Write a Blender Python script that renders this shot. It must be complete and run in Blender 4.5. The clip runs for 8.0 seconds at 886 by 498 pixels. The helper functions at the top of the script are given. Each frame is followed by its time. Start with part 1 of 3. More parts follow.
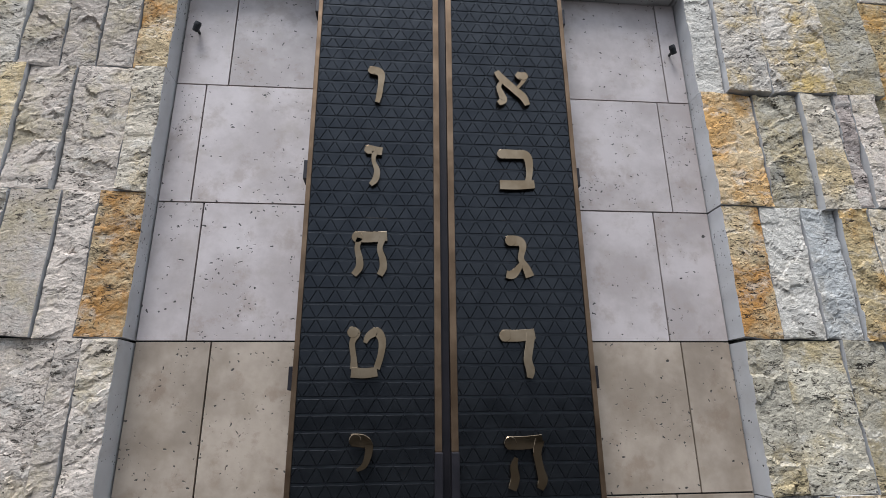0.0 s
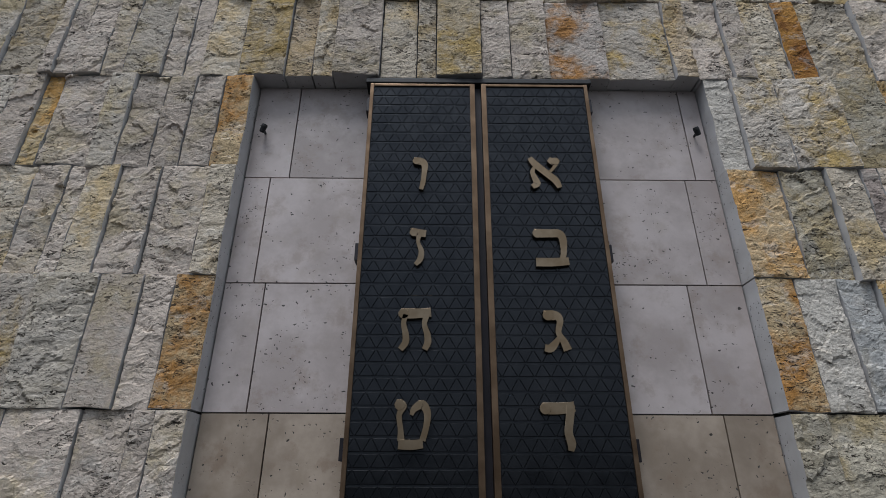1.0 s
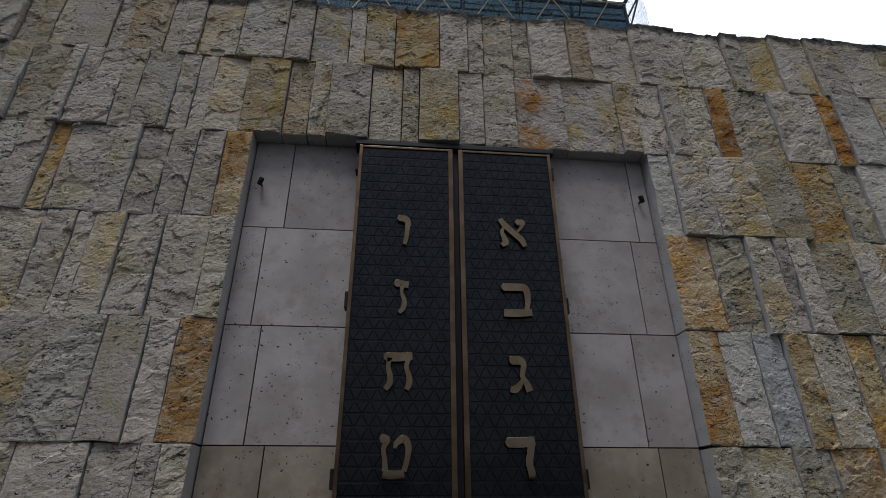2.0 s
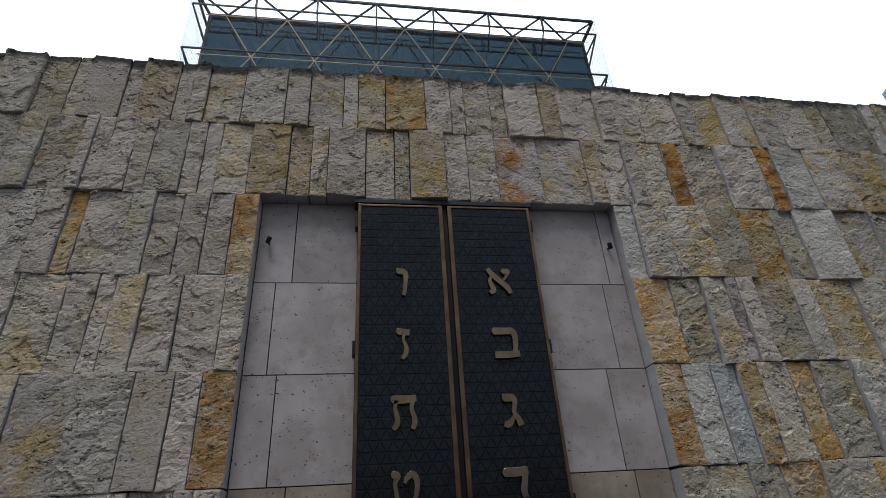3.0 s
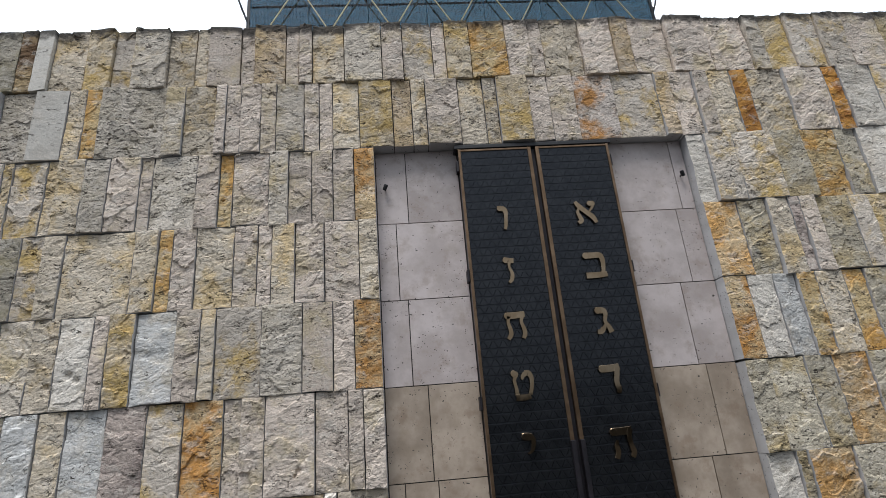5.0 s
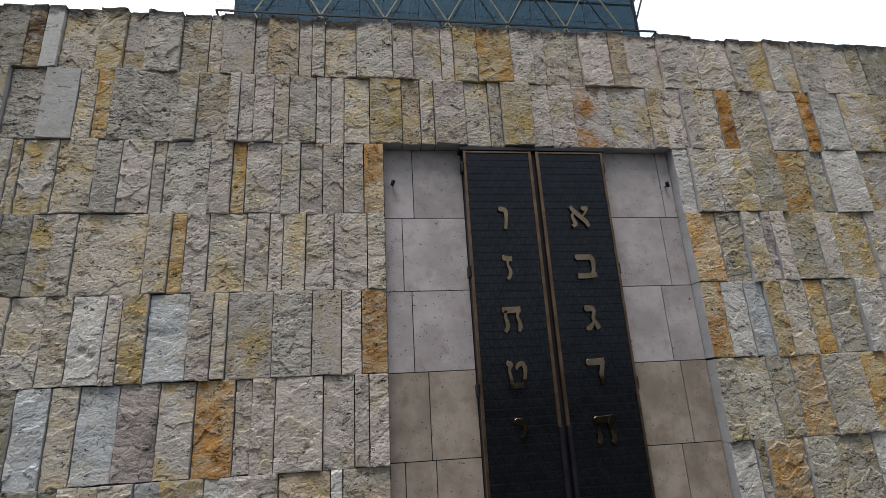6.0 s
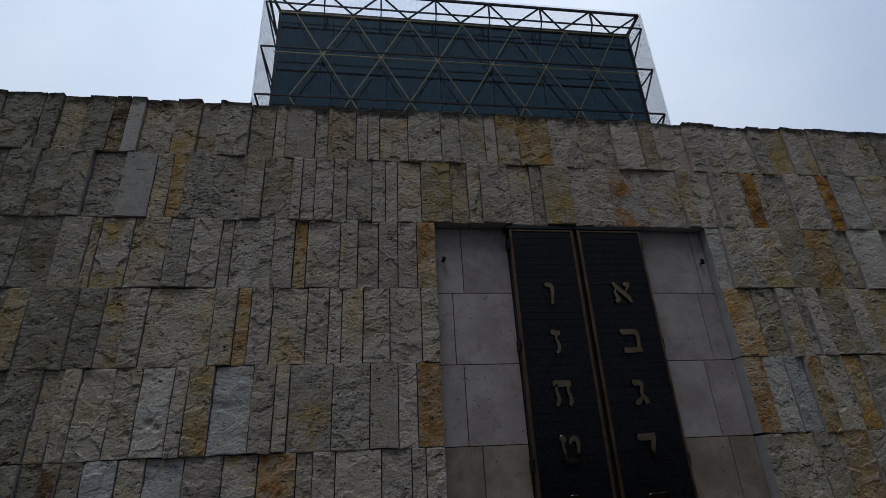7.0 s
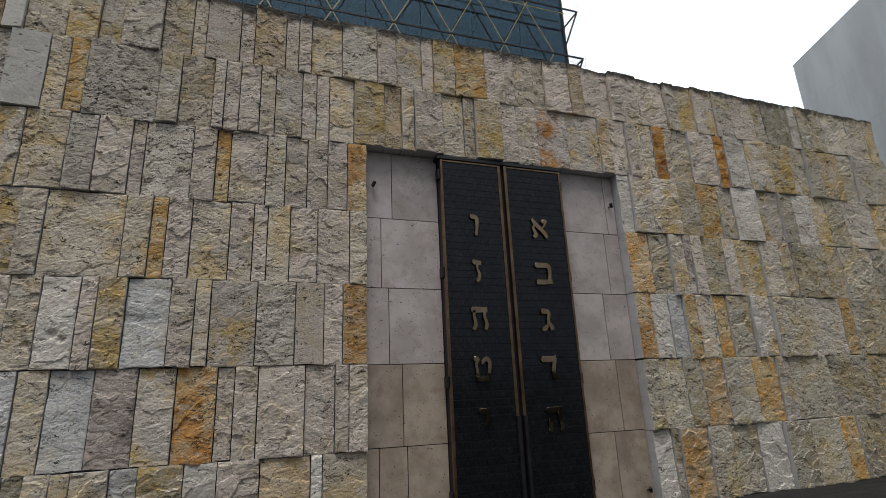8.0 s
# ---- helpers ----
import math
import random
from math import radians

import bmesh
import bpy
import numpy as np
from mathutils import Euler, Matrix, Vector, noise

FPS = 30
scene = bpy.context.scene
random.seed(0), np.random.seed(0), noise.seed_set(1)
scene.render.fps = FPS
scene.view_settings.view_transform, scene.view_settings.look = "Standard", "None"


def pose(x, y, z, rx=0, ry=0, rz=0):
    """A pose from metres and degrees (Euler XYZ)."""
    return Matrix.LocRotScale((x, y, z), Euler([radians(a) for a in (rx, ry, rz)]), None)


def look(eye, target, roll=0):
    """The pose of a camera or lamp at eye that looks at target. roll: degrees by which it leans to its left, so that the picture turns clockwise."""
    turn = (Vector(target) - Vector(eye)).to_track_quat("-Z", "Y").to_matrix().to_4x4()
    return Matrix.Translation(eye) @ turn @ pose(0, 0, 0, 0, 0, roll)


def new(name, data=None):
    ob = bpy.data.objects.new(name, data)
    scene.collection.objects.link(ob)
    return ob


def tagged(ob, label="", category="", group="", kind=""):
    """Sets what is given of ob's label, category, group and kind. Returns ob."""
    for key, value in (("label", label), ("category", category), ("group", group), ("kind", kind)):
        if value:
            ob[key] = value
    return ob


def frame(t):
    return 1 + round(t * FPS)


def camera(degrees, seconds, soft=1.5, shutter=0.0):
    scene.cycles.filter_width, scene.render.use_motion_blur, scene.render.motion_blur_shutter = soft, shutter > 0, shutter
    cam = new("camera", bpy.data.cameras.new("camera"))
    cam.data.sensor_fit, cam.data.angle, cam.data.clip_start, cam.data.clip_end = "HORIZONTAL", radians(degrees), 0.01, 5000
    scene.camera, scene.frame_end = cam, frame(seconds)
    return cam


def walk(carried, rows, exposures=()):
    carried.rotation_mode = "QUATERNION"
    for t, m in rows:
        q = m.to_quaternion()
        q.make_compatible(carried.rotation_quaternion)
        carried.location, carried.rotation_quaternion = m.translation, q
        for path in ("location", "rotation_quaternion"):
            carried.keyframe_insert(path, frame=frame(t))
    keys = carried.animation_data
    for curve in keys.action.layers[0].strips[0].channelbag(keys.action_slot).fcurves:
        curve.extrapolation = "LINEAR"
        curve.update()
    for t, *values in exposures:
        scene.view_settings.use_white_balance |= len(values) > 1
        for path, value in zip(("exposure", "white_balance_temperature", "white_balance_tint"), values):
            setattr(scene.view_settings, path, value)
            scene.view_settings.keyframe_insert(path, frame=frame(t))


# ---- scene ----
cam = camera(79.7, 8.0, soft=0.85)
PATH = [
    (0, (-0.388, -4.07, 1.755), (-0.221, -2.166, 2.346), -0.6),
    (0.2, (-0.381, -4.114, 1.732), (-0.293, -2.238, 2.418), -1.5),
    (0.3, (-0.395, -4.142, 1.716), (-0.329, -2.291, 2.47), -1.5),
    (0.5, (-0.371, -4.17, 1.7), (-0.377, -2.346, 2.521), -2),
    (1, (-0.407, -4.387, 1.724), (-0.396, -2.566, 2.552), 0.2),
    (1.5, (-0.572, -4.728, 1.734), (-0.444, -2.936, 2.612), 0.5),
    (2, (-0.669, -5.123, 1.742), (-0.496, -3.34, 2.632), -0.3),
    (2.2, (-0.711, -5.243, 1.741), (-0.531, -3.487, 2.681), -0.9),
    (3.3, (-1.166, -6.038, 1.769), (-0.846, -4.308, 2.72), -4.4),
    (3.5, (-1.225, -6.135, 1.747), (-0.891, -4.404, 2.691), -4.5),
    (3.7, (-1.328, -6.226, 1.767), (-0.956, -4.484, 2.677), -4.4),
    (4, (-1.464, -6.403, 1.756), (-1.1, -4.639, 2.625), -5.1),
    (4.5, (-1.742, -6.632, 1.75), (-1.387, -4.819, 2.517), -5),
    (4.7, (-1.877, -6.718, 1.739), (-1.642, -4.874, 2.477), -5),
    (4.9, (-1.987, -6.826, 1.719), (-1.839, -4.966, 2.439), -4.6),
    (5, (-2.046, -6.908, 1.714), (-1.892, -5.023, 2.363), -4.8),
    (5.2, (-2.15, -6.997, 1.739), (-2.002, -5.091, 2.325), -4),
    (6.3, (-2.869, -7.407, 1.75), (-2.545, -5.525, 2.344), -3.5),
    (6.5, (-3.034, -7.449, 1.756), (-2.702, -5.571, 2.36), -3.7),
    (6.8, (-3.273, -7.536, 1.747), (-2.992, -5.68, 2.436), -3.3),
    (7, (-3.421, -7.596, 1.748), (-3.144, -5.798, 2.578), -3),
    (7.2, (-3.528, -7.66, 1.755), (-3.233, -5.92, 2.697), -2.1),
    (7.5, (-3.657, -7.689, 1.765), (-3.315, -5.972, 2.733), -1.7),
    (7.7, (-3.751, -7.666, 1.753), (-3.274, -5.932, 2.628), -2.7),
    (7.8, (-3.785, -7.631, 1.743), (-3.226, -5.871, 2.51), -2.5),
    (8, (-3.879, -7.608, 1.726), (-3.23, -5.799, 2.282), -2.6),
]
walk(cam, [(t, look(eye, target, roll)) for t, eye, target, roll in PATH],
     exposures=((0.0, 1.55, 5900, 10), (0.2, 1.12, 5900, 10), (0.5, 0.75, 5900, 10), (1.0, 0.7, 5950, 10), (1.5, 0.0, 6050, 10), (2.0, -0.15, 5950, 10),
                (2.2, -0.1, 5950, 10), (3.3, 0.14, 5900, 10), (3.5, 0.18, 5900, 10), (4.0, 0.58, 6000, 10), (4.2, 0.6, 6000, 10), (4.5, 0.97, 6050, 10), (5.0, 1.16, 6150, 10),
                (5.2, 1.14, 6150, 10), (6.3, 0.56, 6050, 10), (6.5, 0.46, 6050, 10), (7.0, -1.25, 5750, 10), (7.5, -1.55, 5800, 10), (7.7, -1.0, 5900, 10),
                (7.8, -0.72, 6050, 10), (7.9, 0.0, 6200, 10), (8.0, 0.45, 6400, 10)))

# ---------------------------------------------------------------- world and light (overcast noon)
scene.view_settings.exposure = 0.0
SUN_EL, SUN_AZ = radians(73), radians(190)   # high behind the cloud
world = bpy.data.worlds.new("overcast_sky")
scene.world = world
world.use_nodes = True
wn, wl = world.node_tree.nodes, world.node_tree.links
wn.clear()
w_out, w_bg = wn.new("ShaderNodeOutputWorld"), wn.new("ShaderNodeBackground")
w_sky = wn.new("ShaderNodeTexSky")
w_sky.sky_type, w_sky.sun_disc = "NISHITA", False
w_sky.sun_elevation, w_sky.sun_rotation = SUN_EL, SUN_AZ
w_sky.air_density, w_sky.dust_density = 1.0, 4.0
w_tc, w_noise, w_ramp, w_mix = (wn.new("ShaderNodeTexCoord"), wn.new("ShaderNodeTexNoise"),
                                wn.new("ShaderNodeValToRGB"), wn.new("ShaderNodeMix"))
w_noise.inputs["Scale"].default_value, w_noise.inputs["Detail"].default_value = 1.9, 5
w_ramp.color_ramp.elements[0].position, w_ramp.color_ramp.elements[0].color = 0.3, (5.7, 6.45, 7.5, 1)
w_ramp.color_ramp.elements[1].position, w_ramp.color_ramp.elements[1].color = 0.7, (8.1, 8.4, 8.7, 1)
w_mix.data_type = "RGBA"
w_mix.inputs["Factor"].default_value = 0.94
wl.new(w_tc.outputs["Generated"], w_noise.inputs["Vector"])
wl.new(w_noise.outputs["Fac"], w_ramp.inputs["Fac"])
wl.new(w_sky.outputs["Color"], w_mix.inputs["A"])
wl.new(w_ramp.outputs["Color"], w_mix.inputs["B"])
w_sep, w_grad, w_tint = wn.new("ShaderNodeSeparateXYZ"), wn.new("ShaderNodeMapRange"), wn.new("ShaderNodeVectorMath")
w_grad.interpolation_type = "SMOOTHSTEP"
w_grad.inputs["From Min"].default_value, w_grad.inputs["From Max"].default_value = -0.5, 0.8
w_grad.inputs["To Min"].default_value, w_grad.inputs["To Max"].default_value = 0.34, 1.6
w_tint.operation = "SCALE"
wl.new(w_tc.outputs["Generated"], w_sep.inputs[0])
wl.new(w_sep.outputs["Y"], w_grad.inputs["Value"])
wl.new(w_mix.outputs["Result"], w_tint.inputs[0])
w_zen, w_both = wn.new("ShaderNodeMapRange"), wn.new("ShaderNodeMath")
w_zen.inputs["From Min"].default_value, w_zen.inputs["From Max"].default_value = 0.0, 1.0
w_zen.inputs["To Min"].default_value, w_zen.inputs["To Max"].default_value = 0.42, 1.35
w_both.operation = "MULTIPLY"
wl.new(w_sep.outputs["Z"], w_zen.inputs["Value"])
wl.new(w_grad.outputs["Result"], w_both.inputs[0])
wl.new(w_zen.outputs["Result"], w_both.inputs[1])
wl.new(w_both.outputs[0], w_tint.inputs["Scale"])
wl.new(w_tint.outputs["Vector"], w_bg.inputs["Color"])
w_bg.inputs["Strength"].default_value = 0.15
wl.new(w_bg.outputs["Background"], w_out.inputs["Surface"])
sun = new("sun", bpy.data.lights.new("sun", "SUN"))
sun.data.energy, sun.data.angle, sun.data.color = 1.3, radians(24), (1.0, 0.97, 0.93)
sun.matrix_world = look((-3.5, -7.5, 20), (0, 0, 0))


# ---------------------------------------------------------------- materials
def material(name, rough=0.85, metal=0.0):
    m = bpy.data.materials.new(name)
    m.use_nodes = True
    b = m.node_tree.nodes["Principled BSDF"]
    b.inputs["Roughness"].default_value, b.inputs["Metallic"].default_value = rough, metal
    return m, m.node_tree.nodes, m.node_tree.links, b


def math_node(n, l, op, a, b=None, c=None, clamp=False):
    k = n.new("ShaderNodeMath")
    k.operation, k.use_clamp = op, clamp
    for i, v in enumerate((a, b, c)):
        if v is None:
            continue
        if isinstance(v, (int, float)):
            k.inputs[i].default_value = v
        else:
            l.new(v, k.inputs[i])
    return k.outputs[0]


def mix_col(n, l, fac, a, b, blend="MIX"):
    k = n.new("ShaderNodeMix")
    k.data_type, k.blend_type = "RGBA", blend
    for s, v in (("Factor", fac), ("A", a), ("B", b)):
        sock = [i for i in k.inputs if i.name == s and i.type == ("VALUE" if s == "Factor" else "RGBA")][0]
        if isinstance(v, (int, float)):
            sock.default_value = v
        elif isinstance(v, tuple):
            sock.default_value = (*v, 1)
        else:
            l.new(v, sock)
    return [o for o in k.outputs if o.type == "RGBA"][0]


def ramp01(n, l, v, lo, hi):
    k = n.new("ShaderNodeMapRange")
    k.interpolation_type = "SMOOTHSTEP"
    l.new(v, k.inputs["Value"])
    k.inputs["From Min"].default_value, k.inputs["From Max"].default_value = lo, hi
    return k.outputs["Result"]


def noise_tex(n, l, vec, scale, detail=4, rough=0.55):
    k = n.new("ShaderNodeTexNoise")
    k.inputs["Scale"].default_value, k.inputs["Detail"].default_value, k.inputs["Roughness"].default_value = scale, detail, rough
    l.new(vec, k.inputs["Vector"])
    return k.outputs["Fac"]


def local_coords(n, l, stretch=(1, 1, 1)):
    """World position, shifted at random from object to object, stretched."""
    geo, info, add, mul = (n.new("ShaderNodeNewGeometry"), n.new("ShaderNodeObjectInfo"),
                           n.new("ShaderNodeVectorMath"), n.new("ShaderNodeVectorMath"))
    shift = math_node(n, l, "MULTIPLY", info.outputs["Random"], 37.0)
    l.new(geo.outputs["Position"], add.inputs[0])
    l.new(shift, add.inputs[1])
    mul.operation = "MULTIPLY"
    l.new(add.outputs[0], mul.inputs[0])
    mul.inputs[1].default_value = stretch
    return mul.outputs[0], info.outputs["Random"], geo.outputs["Position"]


def stone_material(name, base, second, amount, pores=0.5, relief=1.0):
    """Split-faced travertine: a bed colour, sharp-edged stains of a second colour, pits along the bed, black crust along the wall's top."""
    m, n, l, b = material(name, 0.92)
    b.inputs["Specular IOR Level"].default_value = 0.25
    vec, rnd, pos = local_coords(n, l, (1, 1, 1.15))
    # slow warp, so that neither stains nor pits run straight
    warp, wadd = n.new("ShaderNodeTexNoise"), n.new("ShaderNodeVectorMath")
    warp.inputs["Scale"].default_value, warp.inputs["Detail"].default_value = 7, 5
    l.new(vec, warp.inputs["Vector"])
    wadd.operation = "MULTIPLY_ADD"
    l.new(warp.outputs["Color"], wadd.inputs[0])
    wadd.inputs[1].default_value = (0.12, 0.12, 0.12)
    l.new(vec, wadd.inputs[2])
    warped = wadd.outputs[0]

    def along_bed(x, z):
        k = n.new("ShaderNodeVectorMath")
        k.operation = "MULTIPLY"
        l.new(warped, k.inputs[0])
        k.inputs[1].default_value = (x, x, z)
        return k.outputs[0]
    bed = noise_tex(n, l, along_bed(1.0, 0.8), 1.9, 10, 0.68)
    fine = noise_tex(n, l, vec, 27, 7, 0.75)
    grain = noise_tex(n, l, vec, 85, 3, 0.6)
    col = mix_col(n, l, ramp01(n, l, bed, 0.60 - 0.35 * amount, 0.76 - 0.30 * amount), base, second)
    bleach = noise_tex(n, l, along_bed(0.8, 1.2), 5.5, 9, 0.72)
    col = mix_col(n, l, math_node(n, l, "MULTIPLY", ramp01(n, l, bleach, 0.50, 0.64), 0.5), col, (0.68, 0.625, 0.55))
    soil = noise_tex(n, l, along_bed(0.7, 1.3), 4.0, 8, 0.72)
    col = mix_col(n, l, math_node(n, l, "MULTIPLY", ramp01(n, l, soil, 0.54, 0.68), 0.5), col, (0.30, 0.25, 0.165))
    tone = math_node(n, l, "ADD", math_node(n, l, "MULTIPLY_ADD", fine, 0.75, 0.66), math_node(n, l, "MULTIPLY_ADD", rnd, 0.30, -0.13))
    tone = math_node(n, l, "ADD", tone, math_node(n, l, "MULTIPLY_ADD", grain, 0.4, -0.2))
    comb = n.new("ShaderNodeCombineColor")
    for i in range(3):
        l.new(tone, comb.inputs[i])
    col = mix_col(n, l, 1.0, col, comb.outputs[0], "MULTIPLY")
    # pits drawn out along the bed, in clusters, and thin breaks; their shade is put into the colour
    band = ramp01(n, l, noise_tex(n, l, vec, 3.2, 5, 0.7), 0.56 - 0.16 * pores, 0.68 - 0.12 * pores)
    pit = math_node(n, l, "SUBTRACT", 1.0, ramp01(n, l, noise_tex(n, l, along_bed(0.55, 1.7), 26, 4, 0.62), 0.385, 0.418))
    pit = math_node(n, l, "MULTIPLY", pit, math_node(n, l, "MULTIPLY_ADD", band, 0.85, 0.15))
    speck = math_node(n, l, "SUBTRACT", 1.0, ramp01(n, l, noise_tex(n, l, along_bed(0.7, 1.4), 62, 2, 0.5), 0.335, 0.38))
    pit = math_node(n, l, "MAXIMUM", pit, math_node(n, l, "MULTIPLY", speck, math_node(n, l, "MULTIPLY_ADD", band, 0.8, 0.2)))
    line = math_node(n, l, "ABSOLUTE", math_node(n, l, "SUBTRACT", noise_tex(n, l, along_bed(0.5, 1.5), 3.6, 5, 0.65), 0.5))
    crack = math_node(n, l, "MULTIPLY", math_node(n, l, "SUBTRACT", 1.0, ramp01(n, l, line, 0.003, 0.014)),
                      ramp01(n, l, noise_tex(n, l, vec, 5.5, 2, 0.5), 0.57, 0.64))
    hole = math_node(n, l, "MAXIMUM", pit, crack)
    col = mix_col(n, l, math_node(n, l, "MULTIPLY", hole, 0.95), col, (0.04, 0.032, 0.024))
    # black crust on the uppermost hand's width
    sep = n.new("ShaderNodeSeparateXYZ")
    l.new(pos, sep.inputs[0])
    crust = math_node(n, l, "ADD", sep.outputs["Z"], math_node(n, l, "MULTIPLY_ADD", noise_tex(n, l, pos, 2.6, 6, 0.7), 0.7, -0.35))
    col = mix_col(n, l, math_node(n, l, "MULTIPLY", ramp01(n, l, crust, 7.74, 7.92), 0.92), col, (0.05, 0.045, 0.04))
    l.new(col, b.inputs["Base Color"])
    ridge = noise_tex(n, l, along_bed(0.8, 1.3), 13, 9, 0.78)
    facet = n.new("ShaderNodeTexVoronoi")
    facet.inputs["Scale"].default_value = 24
    l.new(warped, facet.inputs["Vector"])
    hgt = math_node(n, l, "ADD", math_node(n, l, "MULTIPLY", ridge, 1.0), math_node(n, l, "MULTIPLY", fine, 0.45))
    hgt = math_node(n, l, "ADD", hgt, math_node(n, l, "MULTIPLY", facet.outputs["Distance"], 0.28))
    hgt = math_node(n, l, "ADD", hgt, math_node(n, l, "MULTIPLY", grain, 0.14))
    hgt = math_node(n, l, "SUBTRACT", hgt, math_node(n, l, "MULTIPLY", hole, 0.9))
    bump = n.new("ShaderNodeBump")
    bump.inputs["Strength"].default_value, bump.inputs["Distance"].default_value = 1.0, 0.022 * relief
    l.new(hgt, bump.inputs["Height"])
    l.new(bump.outputs[0], b.inputs["Normal"])
    return m


GREY, PINK, PALE = (0.60, 0.53, 0.44), (0.63, 0.535, 0.45), (0.69, 0.635, 0.555)
YELLOW, OCHRE, BROWN = (0.57, 0.405, 0.16), (0.57, 0.325, 0.10), (0.16, 0.095, 0.05)
STONE = {
    "g": stone_material("stone_grey", GREY, (0.58, 0.475, 0.30), 0.36),
    "p": stone_material("stone_pinkish", PINK, (0.585, 0.485, 0.335), 0.36),
    "b": stone_material("stone_beige", (0.61, 0.525, 0.41), (0.63, 0.48, 0.27), 0.42, 0.7),
    "y": stone_material("stone_yellow", (0.58, 0.48, 0.34), YELLOW, 0.5, 0.6),
    "Y": stone_material("stone_honey", (0.63, 0.47, 0.28), (0.63, 0.36, 0.13), 0.5, 0.4),
    "m": stone_material("stone_stained", (0.58, 0.51, 0.43), YELLOW, 0.42, 0.4),
    "o": stone_material("stone_ochre", (0.60, 0.46, 0.25), OCHRE, 0.56, 0.6),
    "O": stone_material("stone_rust", (0.61, 0.46, 0.27), (0.52, 0.26, 0.075), 0.52, 0.9),
    "r": stone_material("stone_tan", (0.585, 0.46, 0.32), (0.57, 0.42, 0.23), 0.48, 0.8),
    "c": stone_material("stone_rose", (0.66, 0.575, 0.505), (0.54, 0.27, 0.09), 0.42, 0.4),
    "k": stone_material("stone_weathered", (0.41, 0.37, 0.30), (0.32, 0.28, 0.185), 0.55, 0.8),
    "R": stone_material("stone_deep_rust", (0.52, 0.26, 0.06), (0.28, 0.115, 0.03), 0.5, 0.5),
    "v": stone_material("stone_olive_grey", (0.50, 0.445, 0.345), (0.50, 0.395, 0.225), 0.42, 0.8),
    "q": stone_material("stone_mauve", (0.50, 0.415, 0.36), (0.36, 0.295, 0.26), 0.55),
    "d": stone_material("stone_dark", BROWN, (0.381, 0.279, 0.151), 0.5),
    "w": stone_material("stone_pale", PALE, GREY, 0.35, 0.2, 0.8),
    "z": stone_material("stone_sawn_pale", (0.56, 0.53, 0.475), (0.50, 0.465, 0.41), 0.4, 0.05, 0.2),
    "W": stone_material("stone_bluish", (0.56, 0.55, 0.525), (0.59, 0.535, 0.45), 0.35, 0.2, 0.75),
    "s": stone_material("stone_speckled", (0.61, 0.545, 0.46), (0.53, 0.465, 0.37), 0.5, 1.0),
}


def tile_material(name, base, second, soil, rough=0.55):
    m, n, l, b = material(name, rough)
    vec, rnd, pos = local_coords(n, l)
    cloud = noise_tex(n, l, vec, 1.7, 5, 0.6)
    veil = noise_tex(n, l, vec, 5.0, 4, 0.6)
    col = mix_col(n, l, ramp01(n, l, cloud, 0.35, 0.65), base, second)
    col = mix_col(n, l, math_node(n, l, "MULTIPLY", ramp01(n, l, veil, 0.5, 0.75), 0.45 * soil), col, (0.30, 0.235, 0.165))
    blot = noise_tex(n, l, vec, 3.2, 8, 0.68)
    col = mix_col(n, l, math_node(n, l, "MULTIPLY", ramp01(n, l, blot, 0.53, 0.66), 0.5 * soil), col, (0.24, 0.165, 0.11))
    warp = n.new("ShaderNodeTexNoise")
    warp.inputs["Scale"].default_value, warp.inputs["Detail"].default_value = 14, 3
    l.new(vec, warp.inputs["Vector"])
    st, st2 = n.new("ShaderNodeVectorMath"), n.new("ShaderNodeVectorMath")
    st.operation = st2.operation = "MULTIPLY_ADD"
    l.new(warp.outputs["Color"], st.inputs[0])
    st.inputs[1].default_value = (0.11, 0.05, 0.07)
    l.new(vec, st.inputs[2])

    def pits(scale, lo, hi, chosen):
        k, sc = n.new("ShaderNodeTexVoronoi"), n.new("ShaderNodeSeparateColor")
        k.inputs["Scale"].default_value = scale
        l.new(st.outputs[0], k.inputs["Vector"])
        l.new(k.outputs["Color"], sc.inputs[0])
        near = math_node(n, l, "SUBTRACT", 1.0, ramp01(n, l, k.outputs["Distance"], lo, hi))
        return math_node(n, l, "MULTIPLY", near, math_node(n, l, "GREATER_THAN", sc.outputs[0], chosen))
    band = ramp01(n, l, noise_tex(n, l, vec, 2.4, 3, 0.6), 0.52, 0.60)
    hole = math_node(n, l, "MAXIMUM", math_node(n, l, "MAXIMUM", pits(10.5, 0.075, 0.12, 0.55), pits(17, 0.10, 0.155, 0.68)), math_node(n, l, "MULTIPLY", pits(34, 0.15, 0.28, 0.55), band))
    # shade inside the pits is put into the colour, besides the bump
    col = mix_col(n, l, math_node(n, l, "MULTIPLY", hole, 0.95), col, (0.04, 0.034, 0.028))
    tone = math_node(n, l, "MULTIPLY_ADD", rnd, 0.14, 0.93)
    comb = n.new("ShaderNodeCombineColor")
    for i in range(3):
        l.new(tone, comb.inputs[i])
    col = mix_col(n, l, 1.0, col, comb.outputs[0], "MULTIPLY")
    l.new(col, b.inputs["Base Color"])
    hgt = math_node(n, l, "SUBTRACT", math_node(n, l, "MULTIPLY", noise_tex(n, l, vec, 45, 4, 0.6), 0.08), hole)
    bump = n.new("ShaderNodeBump")
    bump.inputs["Strength"].default_value, bump.inputs["Distance"].default_value = 0.5, 0.01
    l.new(hgt, bump.inputs["Height"])
    l.new(bump.outputs[0], b.inputs["Normal"])
    return m


